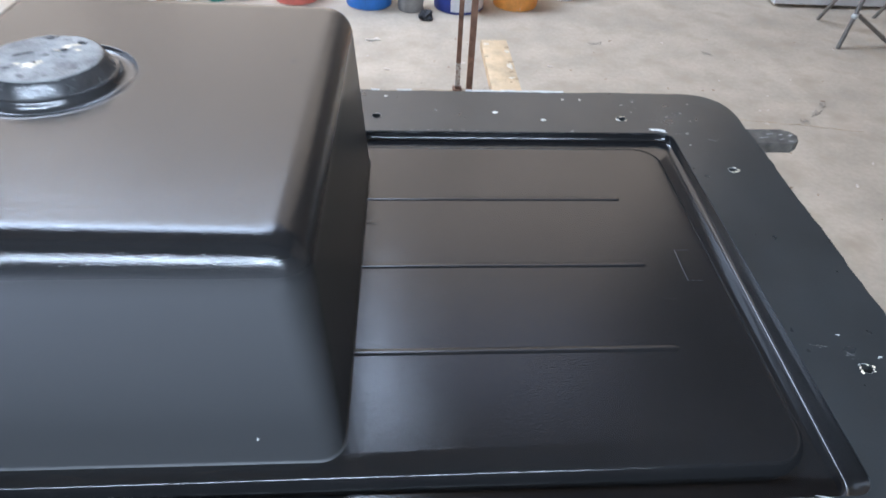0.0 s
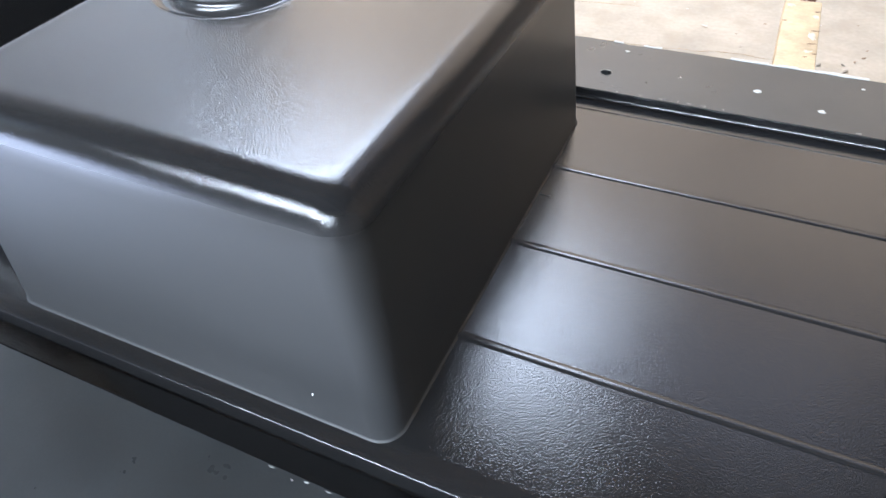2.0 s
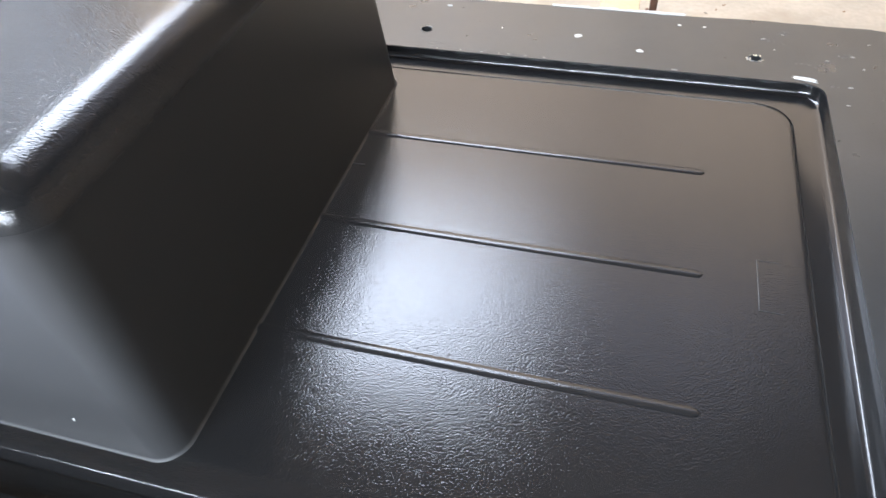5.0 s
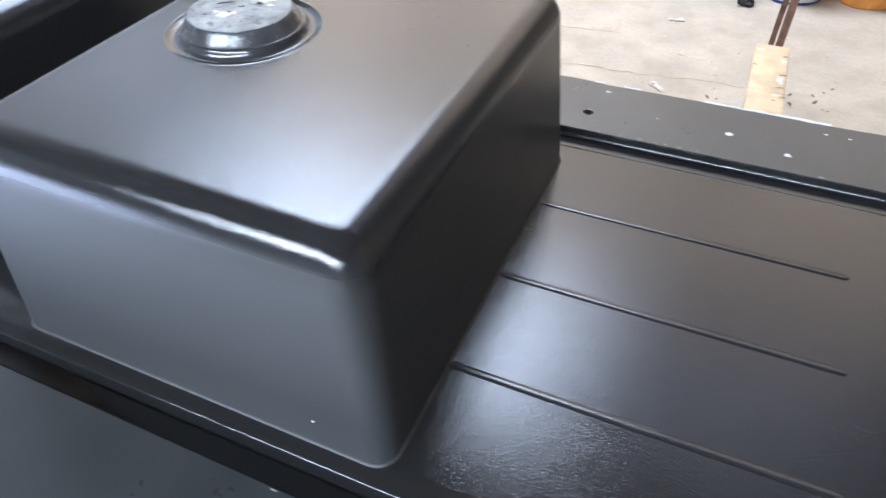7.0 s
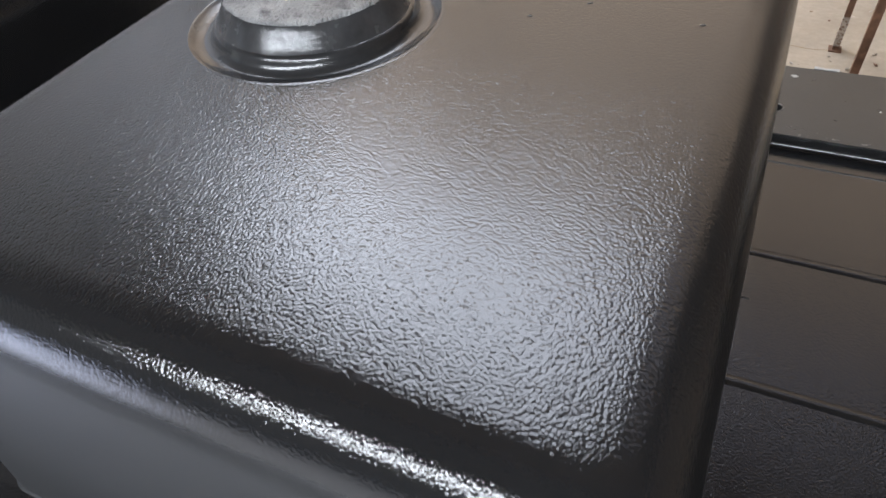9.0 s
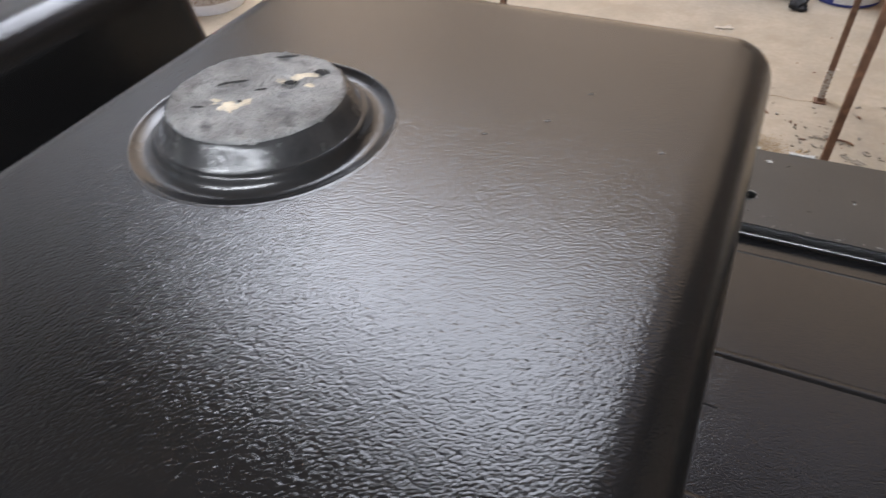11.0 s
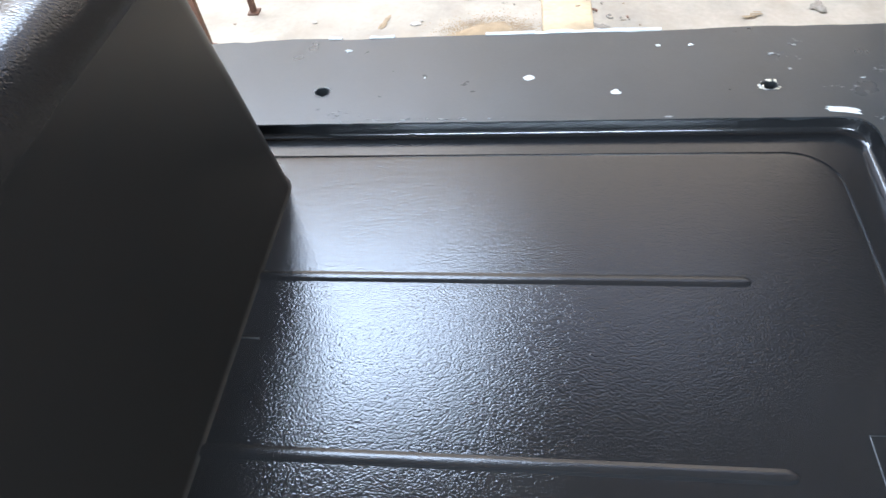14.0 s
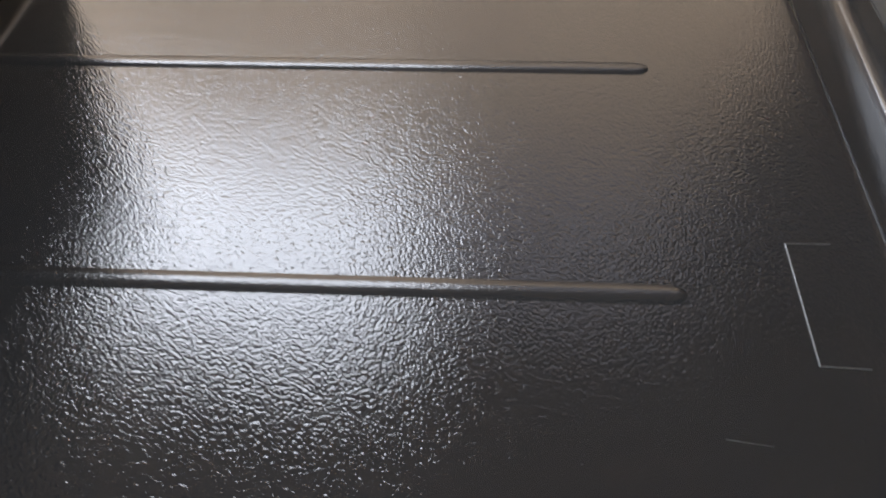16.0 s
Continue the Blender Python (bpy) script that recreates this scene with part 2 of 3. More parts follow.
def tube(bm, a, b, r, sides=10, square=False):
    a, b = Vector(a), Vector(b)
    d = (b - a).normalized()
    u = d.cross(Vector((0, 0, 1)))
    u = u.normalized() if u.length > 1e-4 else Vector((1, 0, 0))
    v = d.cross(u)
    n = 4 if square else sides
    ends = []
    for p in (a, b):
        ends.append([bm.verts.new(p + r * (1.414 if square else 1) * (math.cos(t) * u + math.sin(t) * v)) for t in [2 * math.pi * (i + 0.5) / n for i in range(n)]])
    for i in range(n):
        j = (i + 1) % n
        bm.faces.new((ends[0][i], ends[0][j], ends[1][j], ends[1][i]))
    bm.faces.new(ends[0][::-1])
    bm.faces.new(ends[1])
    return bm


def pipe(bm, pts, r, sides=6):
    """One bent bar through the points."""
    rings = []
    for i, p in enumerate(pts):
        d = (pts[min(i + 1, len(pts) - 1)] - pts[max(i - 1, 0)]).normalized()
        u = d.cross(Vector((0.3, 0.2, 0.93))).normalized()
        v = d.cross(u)
        rings.append([bm.verts.new(p + r * (math.cos(a) * u + math.sin(a) * v)) for a in [2 * math.pi * k / sides for k in range(sides)]])
    for a, b in zip(rings, rings[1:]):
        for i in range(sides):
            j = (i + 1) % sides
            bm.faces.new((a[i], a[j], b[j], b[i]))
    bm.faces.new(rings[0][::-1])
    bm.faces.new(rings[-1])
    return bm


def flake(bm, x, y, z, rx, ry, turn, rng, h=0.0012, n=11):
    """A small ragged patch with a raised middle."""
    rim, top = [], []
    for i in range(n):
        t = 2 * math.pi * i / n
        k = rng.uniform(0.62, 1.15)
        p = Matrix.Rotation(radians(turn), 3, "Z") @ Vector((rx * k * math.cos(t), ry * k * math.sin(t), 0))
        rim.append(bm.verts.new((x + p.x, y + p.y, z)))
        top.append(bm.verts.new((x + 0.7 * p.x, y + 0.7 * p.y, z + h * rng.uniform(0.5, 1))))
    for i in range(n):
        j = (i + 1) % n
        bm.faces.new((rim[i], rim[j], top[j], top[i]))
    bm.faces.new(top)
    return bm


# ---- the place ----
def room():
    bm = bmesh.new()
    bmesh.ops.create_grid(bm, x_segments=110, y_segments=75, size=1.0)
    for v in bm.verts:
        v.co.x = 0.5 + 5.7 * v.co.x
        v.co.y = 2.0 + 3.0 * v.co.y
        near = abs(v.co.x) < 4 and -1 < v.co.y < 5
        v.co.z = 0.006 * (noise.noise(v.co * 1.6) + 0.5 * noise.noise(v.co * 5)) if near else 0
    floor = part("floor", bm, CONCRETE)
    tagged(floor, "bare pale concrete workshop floor with dust, stains and cracks", "floor", kind="structure")

    def wall(name, boxes, mat=PLASTER, label="plain grey plastered workshop wall", category="wall"):
        bm = bmesh.new()
        for b in boxes:
            box(bm, *b)
        tagged(part(name, bm, mat, smooth=0), label, category, kind="structure")

    wall("wall_north", [(-5.2, 6.2, 4.9, 5.1, 0, ROOF)])
    wall("wall_west", [(-5.2, -5.0, -0.95, 4.9, 0, ROOF)], WHITEWASH, "whitewashed workshop wall")
    wall("wall_south", [(-5.2, DOOR[0], -1.1, -0.95, 0, ROOF), (DOOR[1], 6.2, -1.1, -0.95, 0, ROOF), (DOOR[0], DOOR[1], -1.1, -0.95, DOOR[2], ROOF)], DARK_PLASTER, "dark sooty workshop wall with a wide doorway")
    wall("facade", [(-18, 18, -9.3, -9, 0, 8.5)], label="plain grey wall across the yard", category="wall")
    bm = bmesh.new()
    box(bm, -400, 400, -400, -0.95, -0.2, -0.012)
    tagged(part("ground", bm, PAVING, smooth=0), "grey paved yard outside the doorway", "ground", kind="structure")
    wall("wall_east", [(6.0, 6.2, -0.95, 4.9, 0, ROOF)])
    (w0, e0, s0, n0), (w1, e1, s1, n1) = SKYLIGHTS
    top = ROOF + 0.1
    wall("ceiling", [(-5.2, w0, -1.1, 5.1, ROOF, top), (w0, e0, -1.1, s0, ROOF, top), (w0, e0, n0, 5.1, ROOF, top), (e0, w1, -1.1, 5.1, ROOF, top), (w1, e1, -1.1, s1, ROOF, top), (w1, e1, n1, 5.1, ROOF, top), (e1, -0.15, -1.1, 5.1, ROOF, top), (-0.15, 2.6, -1.1, 3.3, ROOF, top), (-0.15, 2.6, 4.7, 5.1, ROOF, top), (2.6, 6.2, -1.1, 5.1, ROOF, top)], ROOFING, "dull brown sheet roof with skylight openings", "ceiling")


room()

# ---- the sink mould ----
Z = 1.08
TURN = 1.0
SKEW = 0.0175  # the ridges and long edges run a degree off square
MOULD = pose(0, 0, Z)
FZ = 0.009  # the flange above the panel
BZ = -0.0022  # the band below it
HOLES = [(0.005, 0.496, 0.0055), (0.327, 0.494, 0.0052), (0.434, 0.375, 0.005), (0.436, 0.077, 0.0052), (-0.310, -0.060, 0.0065), (-0.62, -0.062, 0.006), (-0.33, 0.50, 0.006), (-0.66, 0.50, 0.006)]


def sink_mould():
    rng = random.Random(3)

    def part(name, bm, *rest, **more):
        for v in bm.verts:
            v.co.y += SKEW * v.co.x
        return link(name, bm, *rest, **more)

    mould = thing("sink_mould", MOULD, "glossy black fibreglass mould of a two-bowl drainer sink", "mould")

    # flange: flat ring with bolt holes, ragged outer edge
    bm = bmesh.new()
    outer = []
    base = rounded(-0.95, 0.489, -0.142, 0.566, 0.055, FZ, 10)
    for i, p in enumerate(base):
        q = base[(i + 1) % len(base)]
        n = max(1, int((q - p).length / 0.012))
        for k in range(n):
            s = p.lerp(q, k / n)
            away = Vector((s.x + 0.23, s.y - 0.21, 0)).normalized()
            outer.append(s + away * (0.0022 * noise.noise(s * 60) + 0.0035 * noise.noise(s * 14)))
    inner = []
    base = rounded(-0.84, 0.384, -0.035, 0.459, 0.016, FZ, 6)
    for i, p in enumerate(base):
        q = base[(i + 1) % len(base)]
        n = max(1, int((q - p).length / 0.008))
        for k in range(n):
            s = p.lerp(q, k / n)
            inner.append(s + Vector((0, 0.0003 * noise.noise(s * 90), 0)))
    rings = [outer, inner]
    for x, y, r in HOLES:
        rings.append([Vector((x + r * rng.uniform(0.85, 1.15) * math.cos(2 * math.pi * i / 14), y + r * rng.uniform(0.8, 1.1) * math.sin(2 * math.pi * i / 14), FZ)) for i in range(14)])
    edges, loops = [], []
    for ring in rings:
        vs = [bm.verts.new(p) for p in ring]
        loops.append(vs)
        edges += [bm.edges.new((vs[i], vs[(i + 1) % len(vs)])) for i in range(len(vs))]
    bmesh.ops.triangle_fill(bm, use_beauty=True, use_dissolve=False, edges=edges)
    for k, vs in enumerate(loops):
        deep = 0.014 if k != 1 else 0.004
        low = [bm.verts.new(v.co - Vector((0, 0, deep))) for v in vs]
        for i in range(len(vs)):
            j = (i + 1) % len(vs)
            bm.faces.new((vs[i], vs[j], low[j], low[i]))
    part("flange", bm, FLANGE, mould, "scuffed dull black flange with drilled bolt holes")

    # recessed band: from the flange's edge down a round cove to the flat band, then up the rolled edge of the panel
    def ring(o, z, r):
        return rounded(-0.84 + o, 0.384 - o, -0.035 + o, 0.459 - o, r, z)

    loops = [ring(0, FZ - 0.001, 0.016), ring(0.0004, 0.004, 0.016)]
    for i in range(1, 8):
        a = radians(90 * i / 7)
        loops.append(ring(0.0004 + 0.0042 * (1 - math.cos(a)), 0.004 + (BZ - 0.004) * math.sin(a), 0.018))
    loops.append(ring(0.0085, BZ, 0.019))
    bm = bmesh.new()
    edge = lambda o, z, r=0.03: rounded(-0.815 + o, 0.358 - o, -0.006 + 0.7 * o, 0.437 - o, r, z)  # turns tightest along the front
    def straighter(bm):
        """The panel's front edge runs straighter than the rest, and drops deeper."""
        for v in bm.verts:
            if -0.012 < v.co.y < 0.02:
                v.co.y += 0.009 * min(0, v.co.x)
            if v.co.z < 0:
                v.co.z *= 1 + 5 * max(0, min(1, (0.022 - v.co.y) / 0.024))
        return bm

    loops += [edge(-0.001, BZ), edge(0, BZ), edge(0.0004, -0.0018), edge(0.001, -0.0012), edge(0.002, -0.0007)]
    loft(bm, loops, close=False)
    part("recessed_band", straighter(bm), BAND, mould, "smooth glossy black band sunk between flange and drainer", smooth=50)
    bm = bmesh.new()
    loft(bm, [edge(0.002, -0.0007), edge(0.0035, -0.0002), edge(0.0055, 0)], close=True)
    part("drainer_panel", straighter(bm), GEL, mould, "glossy pebbled black drainer panel", smooth=50)

    # drainer ridges
    for y in (0.329, 0.219, 0.110):
        bm = bmesh.new()
        prof = [(-0.0044, -0.0002), (-0.0036, 0.0001), (-0.0027, 0.0005), (-0.0018, 0.0008), (-0.0007, 0.0009), (0.0007, 0.0009), (0.0018, 0.0008), (0.0027, 0.0005), (0.0036, 0.0001), (0.0044, -0.0002)]
        stations = [(-0.004, 1)] + [(0.02 + 0.04 * i, 1) for i in range(7)] + [(0.281, 1), (0.2835, 0.86), (0.2855, 0.5), (0.2863, 0.12)]
        rows = [[bm.verts.new((x, y + k * py, (pz if k > 0.4 else pz * 0.5 - 0.0002))) for py, pz in prof] for x, k in stations]
        for a, b in zip(rows, rows[1:]):
            for i in range(len(prof) - 1):
                bm.faces.new((a[i], a[i + 1], b[i + 1], b[i]))
        bm.faces.new(rows[-1])
        part("ridge", bm, RIDGE, mould, smooth=60)

    def settle(bm):
        """The near bowl's top rises a little towards the other bowl."""
        for v in bm.verts:
            v.co.z += 0.0085 * max(0, v.co.z) / 0.19 * max(0, min(1, -v.co.x / 0.352)) * (1.03 - 0.4 * max(0, min(1, (v.co.y - 0.009) / 0.408)))
        return bm

    def bowl(x0, x1, y0, y1, splay, lean, drain=None, mat=GEL_BOWL):
        R = 0.0275
        D = 0.012
        top = 0.19
        o = lambda k, z, r: rounded(x0 + k, x1 - k, y0 + k, y1 - k, r, z, 10)
        loops = [o(-0.0024, -0.0003, 0.019), o(-0.0011, 0.0004, 0.0182), o(-0.0003, 0.0013, 0.0175), o(0, 0.003, 0.017), o(0.0012, 0.02, 0.0175), o(0.006, 0.085, 0.02), o(D - 0.0006, top - R - 0.006, 0.024)]
        for i in range(0, 10):
            a = radians(4 + 86 * i / 9)
            k = R * (1 - math.cos(a))
            loops.append(o(D + k, top - R + R * math.sin(a), 0.024 - 0.55 * k))
        loops.append(o(D + R + 0.004, top, 0.006))
        bm = bmesh.new()
        rim = loft(bm, loops, close=not drain)[-1]
        if drain:
            hole = [bm.verts.new((drain[0] + drain[2] * math.cos(2 * math.pi * i / 64), drain[1] + drain[2] * math.sin(2 * math.pi * i / 64), top)) for i in range(64)]
            edges = [bm.edges.new((hole[i], hole[(i + 1) % 64])) for i in range(64)]
            edges += [bm.edges.get((rim[i], rim[(i + 1) % len(rim)])) for i in range(len(rim))]
            bmesh.ops.triangle_fill(bm, use_beauty=True, use_dissolve=False, edges=edges)
        for v in bm.verts:  # the back wall stands a little askew, the outer side leans in
            v.co.y += splay * (x1 - v.co.x) / (x1 - x0) * max(0, min(1, (v.co.y - y1 + 0.08) / 0.08))
            v.co.x += lean * (1.45 - 0.85 * (v.co.y - y0) / (y1 - y0)) * max(0, v.co.z) / top * max(0, min(1, (x0 + 0.08 - v.co.x) / 0.08))
        if drain:
            for v in bm.verts:  # the rim turns tighter along the drainer side and the front
                if v.co.z > top - R - 0.001 and (v.co.xy - Vector(drain[:2])).length > drain[2] + 0.002:
                    u, w = x1 - D - v.co.x, v.co.y - y0 - D
                    if u < 0.05:
                        v.co.x += 0.005 * max(0, min(1, u / R))
                    if w < 0.05:
                        v.co.y -= 0.0035 * max(0, min(1, w / R))
        for v in bm.verts:  # the drainer side stands steeper
            v.co.x += 0.0025 * max(0, v.co.z) / top * max(0, min(1, (v.co.x - x1 + 0.08) / 0.08))
        if drain:
            settle(bm)
        return part("bowl", bm, mat, mould, "glossy black upturned bowl with rounded edges", smooth=50)

    cx, cy = -0.2255, 0.2217
    first = bowl(-0.354, 0.0, 0.009, 0.417, 0.008, 0.0125, (cx, cy, 0.0635))
    bowl(-0.80, -0.447, 0.027, 0.437, 0.0, 0.0, mat=GEL)

    # drain boss in a shallow dish on the bowl
    T = 0.19
    bm = bmesh.new()
    lathe(bm, [(0.0635, 0), (0.0624, 0.0002), (0.0615, 0.0001), (0.0608, -0.0005), (0.059, -0.0017), (0.056, -0.0026), (0.0535, -0.0027), (0.0517, -0.002), (0.0502, -0.0004), (0.0494, 0.0016), (0.0489, 0.0032), (0.0481, 0.0041), (0.0468, 0.0044)], 72, (cx, cy, T))
    part("drain_dish", settle(bm), BOSS, first, "smooth shallow dish round the drain boss", smooth=40)
    bm = bmesh.new()
    lathe(bm, [(0.0473, 0.0042), (0.0466, 0.005), (0.0459, 0.0062), (0.0436, 0.0102), (0.0424, 0.0122), (0.0415, 0.0138), (0.0406, 0.0147)], 72, (cx, cy, T))
    for v in bm.verts:
        v.co += 0.0005 * noise.noise(v.co * 170) * Vector((v.co.x - cx, v.co.y - cy, 0)).normalized()
    part("drain_boss", settle(bm), BOSS_SIDE, first, "worn dark grey tapered drain boss", smooth=40)
    bm = bmesh.new()
    rings = []
    steps = 120
    pits = [(-0.217, 0.2388, 0.004), (-0.209, 0.2525, 0.004), (-0.234, 0.260, 0.003), (-0.243, 0.2295, 0.003), (-0.237, 0.2305, 0.0025)]
    for k in range(27):
        r = 0.041 * k / 26
        if k == 0:
            rings.append([bm.verts.new((cx, cy, T + 0.0156))])
            continue
        row = []
        for i in range(steps):
            a = 2 * math.pi * i / steps
            p = Vector((cx + r * math.cos(a), cy + r * math.sin(a), 0))
            z = T + 0.0156 + 0.0006 * noise.noise(p * 110) + 0.0005 * noise.noise(p * 330) + 0.0007 * noise.noise(p * 800)
            if k == 26:
                z = T + 0.0136 + 0.0018 * noise.noise(p * 190)
                p = Vector((cx + r * (1 + 0.02 * noise.noise(p * 160)) * math.cos(a), cy + r * math.sin(a), 0))
            for px, py, pr in pits:
                d = math.hypot(p.x - px - 0.0015, p.y - py + 0.0045) / pr
                if d < 1.2:
                    z -= 0.0028 * (1.2 - d)
            row.append(bm.verts.new((p.x, p.y, z)))
        rings.append(row)
    for i in range(steps):
        j = (i + 1) % steps
        bm.faces.new((rings[0][0], rings[1][i], rings[1][j]))
        for a, b in zip(rings[1:], rings[2:]):
            bm.faces.new((a[i], b[i], b[j], a[j]))
    part("plug_top", settle(bm), PLUG, first, "rough grey worn top of the drain plug", smooth=60)
    for x, y, rx, ry, turn in ((-0.2315, 0.211, 0.0065, 0.0058, 30), (-0.2265, 0.2175, 0.0045, 0.003, 70), (-0.24, 0.2135, 0.0035, 0.0015, 10), (-0.2155, 0.2465, 0.0075, 0.0035, 35), (-0.2225, 0.239, 0.004, 0.002, 0), (-0.2075, 0.2405, 0.003, 0.002, 20), (-0.2395, 0.2095, 0.004, 0.0014, 20)):
        bm = bmesh.new()
        flake(bm, x + 0.0015, y - 0.0045, T + 0.0154, rx, ry, turn, rng, 0.0009, 15)
        part("filler_chip", settle(bm), CREAM, first, "cream chip of bare filler")
    for x, y, rx, ry, turn in ((-0.2172, 0.2388, 0.0034, 0.0022, 15), (-0.209, 0.2525, 0.0048, 0.0026, -15), (-0.234, 0.260, 0.0065, 0.001, 30), (-0.241, 0.2305, 0.0055, 0.0009, 35), (-0.246, 0.2265, 0.004, 0.0008, 50), (-0.2265, 0.2285, 0.003, 0.0008, 35), (-0.244, 0.2055, 0.0045, 0.0007, 20), (-0.229, 0.2165, 0.0013, 0.0008, 0)):
        bm = bmesh.new()
        flake(bm, x + 0.0015, y - 0.0045, T + 0.016, rx, ry, turn, rng, 0.0006, 13)
        part("pit", settle(bm), PIT, first)

    # bare fibreglass where the black has chipped away: spots, hole rims, corners and edges
    spots = [(0.160, 0.508, 0.0048, 0.0036), (0.222, 0.489, 0.0044, 0.0038), (0.0155, 0.549, 0.0042, 0.0028), (0.257, 0.545, 0.0026, 0.0016), (0.281, 0.545, 0.0022, 0.0016), (0.336, 0.531, 0.004, 0.0012), (0.354, 0.541, 0.0028, 0.001), (0.413, 0.51, 0.004, 0.0016), (0.405, 0.458, 0.004, 0.0014), (0.255, 0.4612, 0.004, 0.001), (0.082, 0.511, 0.0012, 0.001), (0.455, 0.089, 0.004, 0.002), (0.43, 0.115, 0.004, 0.001), (0.40, 0.43, 0.0025, 0.001), (-0.062, -0.0362, 0.004, 0.0008), (-0.036, -0.0362, 0.0025, 0.0008), (-0.045, -0.0385, 0.002, 0.0008), (-0.02, -0.0363, 0.003, 0.0007), (0.345, -0.0362, 0.012, 0.0014), (-0.35, -0.037, 0.0015, 0.0008), (0.39, 0.50, 0.003, 0.0008), (0.42, 0.49, 0.002, 0.001), (0.43, 0.535, 0.003, 0.0008), (0.345, 0.512, 0.002, 0.0014)]
    spots += [(0.03 + 0.018 * i + rng.uniform(-0.006, 0.006), 0.4612 + rng.uniform(0, 0.0012), rng.uniform(0.001, 0.004), 0.0004) for i in range(7)]
    for x, y, rx, ry in spots:
        bm = bmesh.new()
        worn = x > 0.33 or y < 0.465
        k = 0.75 if worn else 0.9
        flake(bm, x, y, FZ + 0.0001, rx * k, ry * k, rng.uniform(-15, 15), rng, 0.0006)
        part("chip", bm, DULL_FIBRE if worn else FIBRE, mould)
    bm = bmesh.new()
    flake(bm, 0.369, 0.4655, FZ + 0.0001, 0.0135, 0.0034, -12, rng, 0.0009, 17)
    part("corner_chip", bm, FIBRE, mould, "white fibreglass bared at the corner")
    bm = bmesh.new()
    flake(bm, 0.322, -0.0375, FZ + 0.0001, 0.013, 0.0022, 4, rng, 0.0008, 19)
    part("corner_chip", bm, FIBRE, mould, "white fibreglass bared along the front edge")
    for k, (x, y, r) in enumerate(HOLES):
        bm = bmesh.new()
        n = 18
        big = 1.15 if k in (0, 2, 3) else 1.35
        a = [bm.verts.new((x + r * 1.12 * math.cos(2 * math.pi * i / n), y + r * 1.08 * math.sin(2 * math.pi * i / n), FZ + 0.0006)) for i in range(n)]
        b = []
        for i in range(n):
            s = r * big * rng.uniform(0.72, 1.12) + 0.0004
            b.append(bm.verts.new((x + s * math.cos(2 * math.pi * i / n), y + s * 0.9 * math.sin(2 * math.pi * i / n), FZ + 0.0001)))
        for i in range(n):
            j = (i + 1) % n
            bm.faces.new((a[i], a[j], b[j], b[i]))
        part("hole_rim", bm, DULL_FIBRE, mould, "ragged pale rim of a bolt hole")
        if k in (1, 2, 3):
            bm = bmesh.new()
            for _ in range(9):
                t = rng.uniform(0, 2 * math.pi)
                d = r * rng.uniform(0.9, 1.55)
                flake(bm, x + d * math.cos(t), y + 0.8 * d * math.sin(t), FZ + 0.0003, rng.uniform(0.0008, 0.0024), rng.uniform(0.0005, 0.0011), math.degrees(t) + 60, rng, 0.0007, 9)
            part("frayed_rim", bm, CREAM, mould, "yellowed glass fibre frayed round a bolt hole")
    # scuffs where the black is worn through in specks
    for x, y, sx, sy, count in ((0.342, 0.529, 0.013, 0.006, 16), (0.357, 0.545, 0.006, 0.003, 7), (0.405, 0.51, 0.007, 0.004, 12), (0.391, 0.4575, 0.006, 0.002, 8), (0.375, 0.491, 0.012, 0.003, 9), (0.407, 0.103, 0.008, 0.003, 8), (0.431, 0.091, 0.004, 0.005, 10), (0.413, -0.028, 0.01, 0.008, 16), (0.02, 0.472, 0.016, 0.006, 12), (0.09, 0.463, 0.04, 0.0012, 16), (0.435, 0.44, 0.008, 0.006, 8)):
        bm = bmesh.new()
        for _ in range(count):
            flake(bm, x + rng.gauss(0, 0.6) * sx, y + rng.gauss(0, 0.6) * sy, FZ + 0.0001, rng.uniform(0.0004, 0.0021), rng.uniform(0.0002, 0.0007), rng.uniform(-30, 30), rng, 0.0003, 7)
        part("scuff", bm, SCUFF, mould, "pale specks where the black is worn through")
    for x0, x1 in ((0.125, 0.262), (0.03, 0.05), (-0.005, 0.006)):
        bm = bmesh.new()
        n = 14
        for k in range(n):
            a = x0 + (x1 - x0) * k / n
            w = (x1 - x0) / n
            box(bm, a, a + w * 1.02, 0.5655, 0.569 + 0.0016 * noise.noise(Vector((a * 90, 1, 2))), -0.004, FZ + 0.0006 + 0.0008 * noise.noise(Vector((a * 70, 4, 2))))
        part("bare_edge", bm, FIBRE, mould, "white glass fibre bared along the flange edge")

    # marks on the panel: bracket-shaped scratch and a tick at the bowl's foot
    for a, b, w in (((0.322, 0.2405), (0.322, 0.1955), 0.0003), ((0.322, 0.2405), (0.337, 0.2407), 0.00022), ((0.322, 0.1955), (0.337, 0.195), 0.00025), ((0.002, 0.285), (0.0125, 0.2848), 0.0005), ((0.29, 0.172), (0.303, 0.1705), 0.00012)):
        bm = bmesh.new()
        tube(bm, (*a, 0.0002), (*b, 0.0002), w, 6)
        part("scratch", bm, SCRATCH, mould)
    bm = bmesh.new()
    for x, y, z in ((-0.058, 0.0112, 0.026), (-0.0575, 0.0112, 0.0275)):
        bmesh.ops.create_icosphere(bm, subdivisions=1, radius=0.001, matrix=Matrix.Translation((x, y, z)))
    part("nick", bm, FIBRE, first)
    for x, y in ((-0.102, 0.27), (-0.049, 0.263), (-0.125, 0.25), (-0.09, 0.3)):
        bm = bmesh.new()
        flake(bm, x, y, T + 0.0001, 0.0016, 0.0007, 20, rng, 0.0003)
        part("nick", settle(bm), SCRATCH, first)
    return mould


sink_mould()


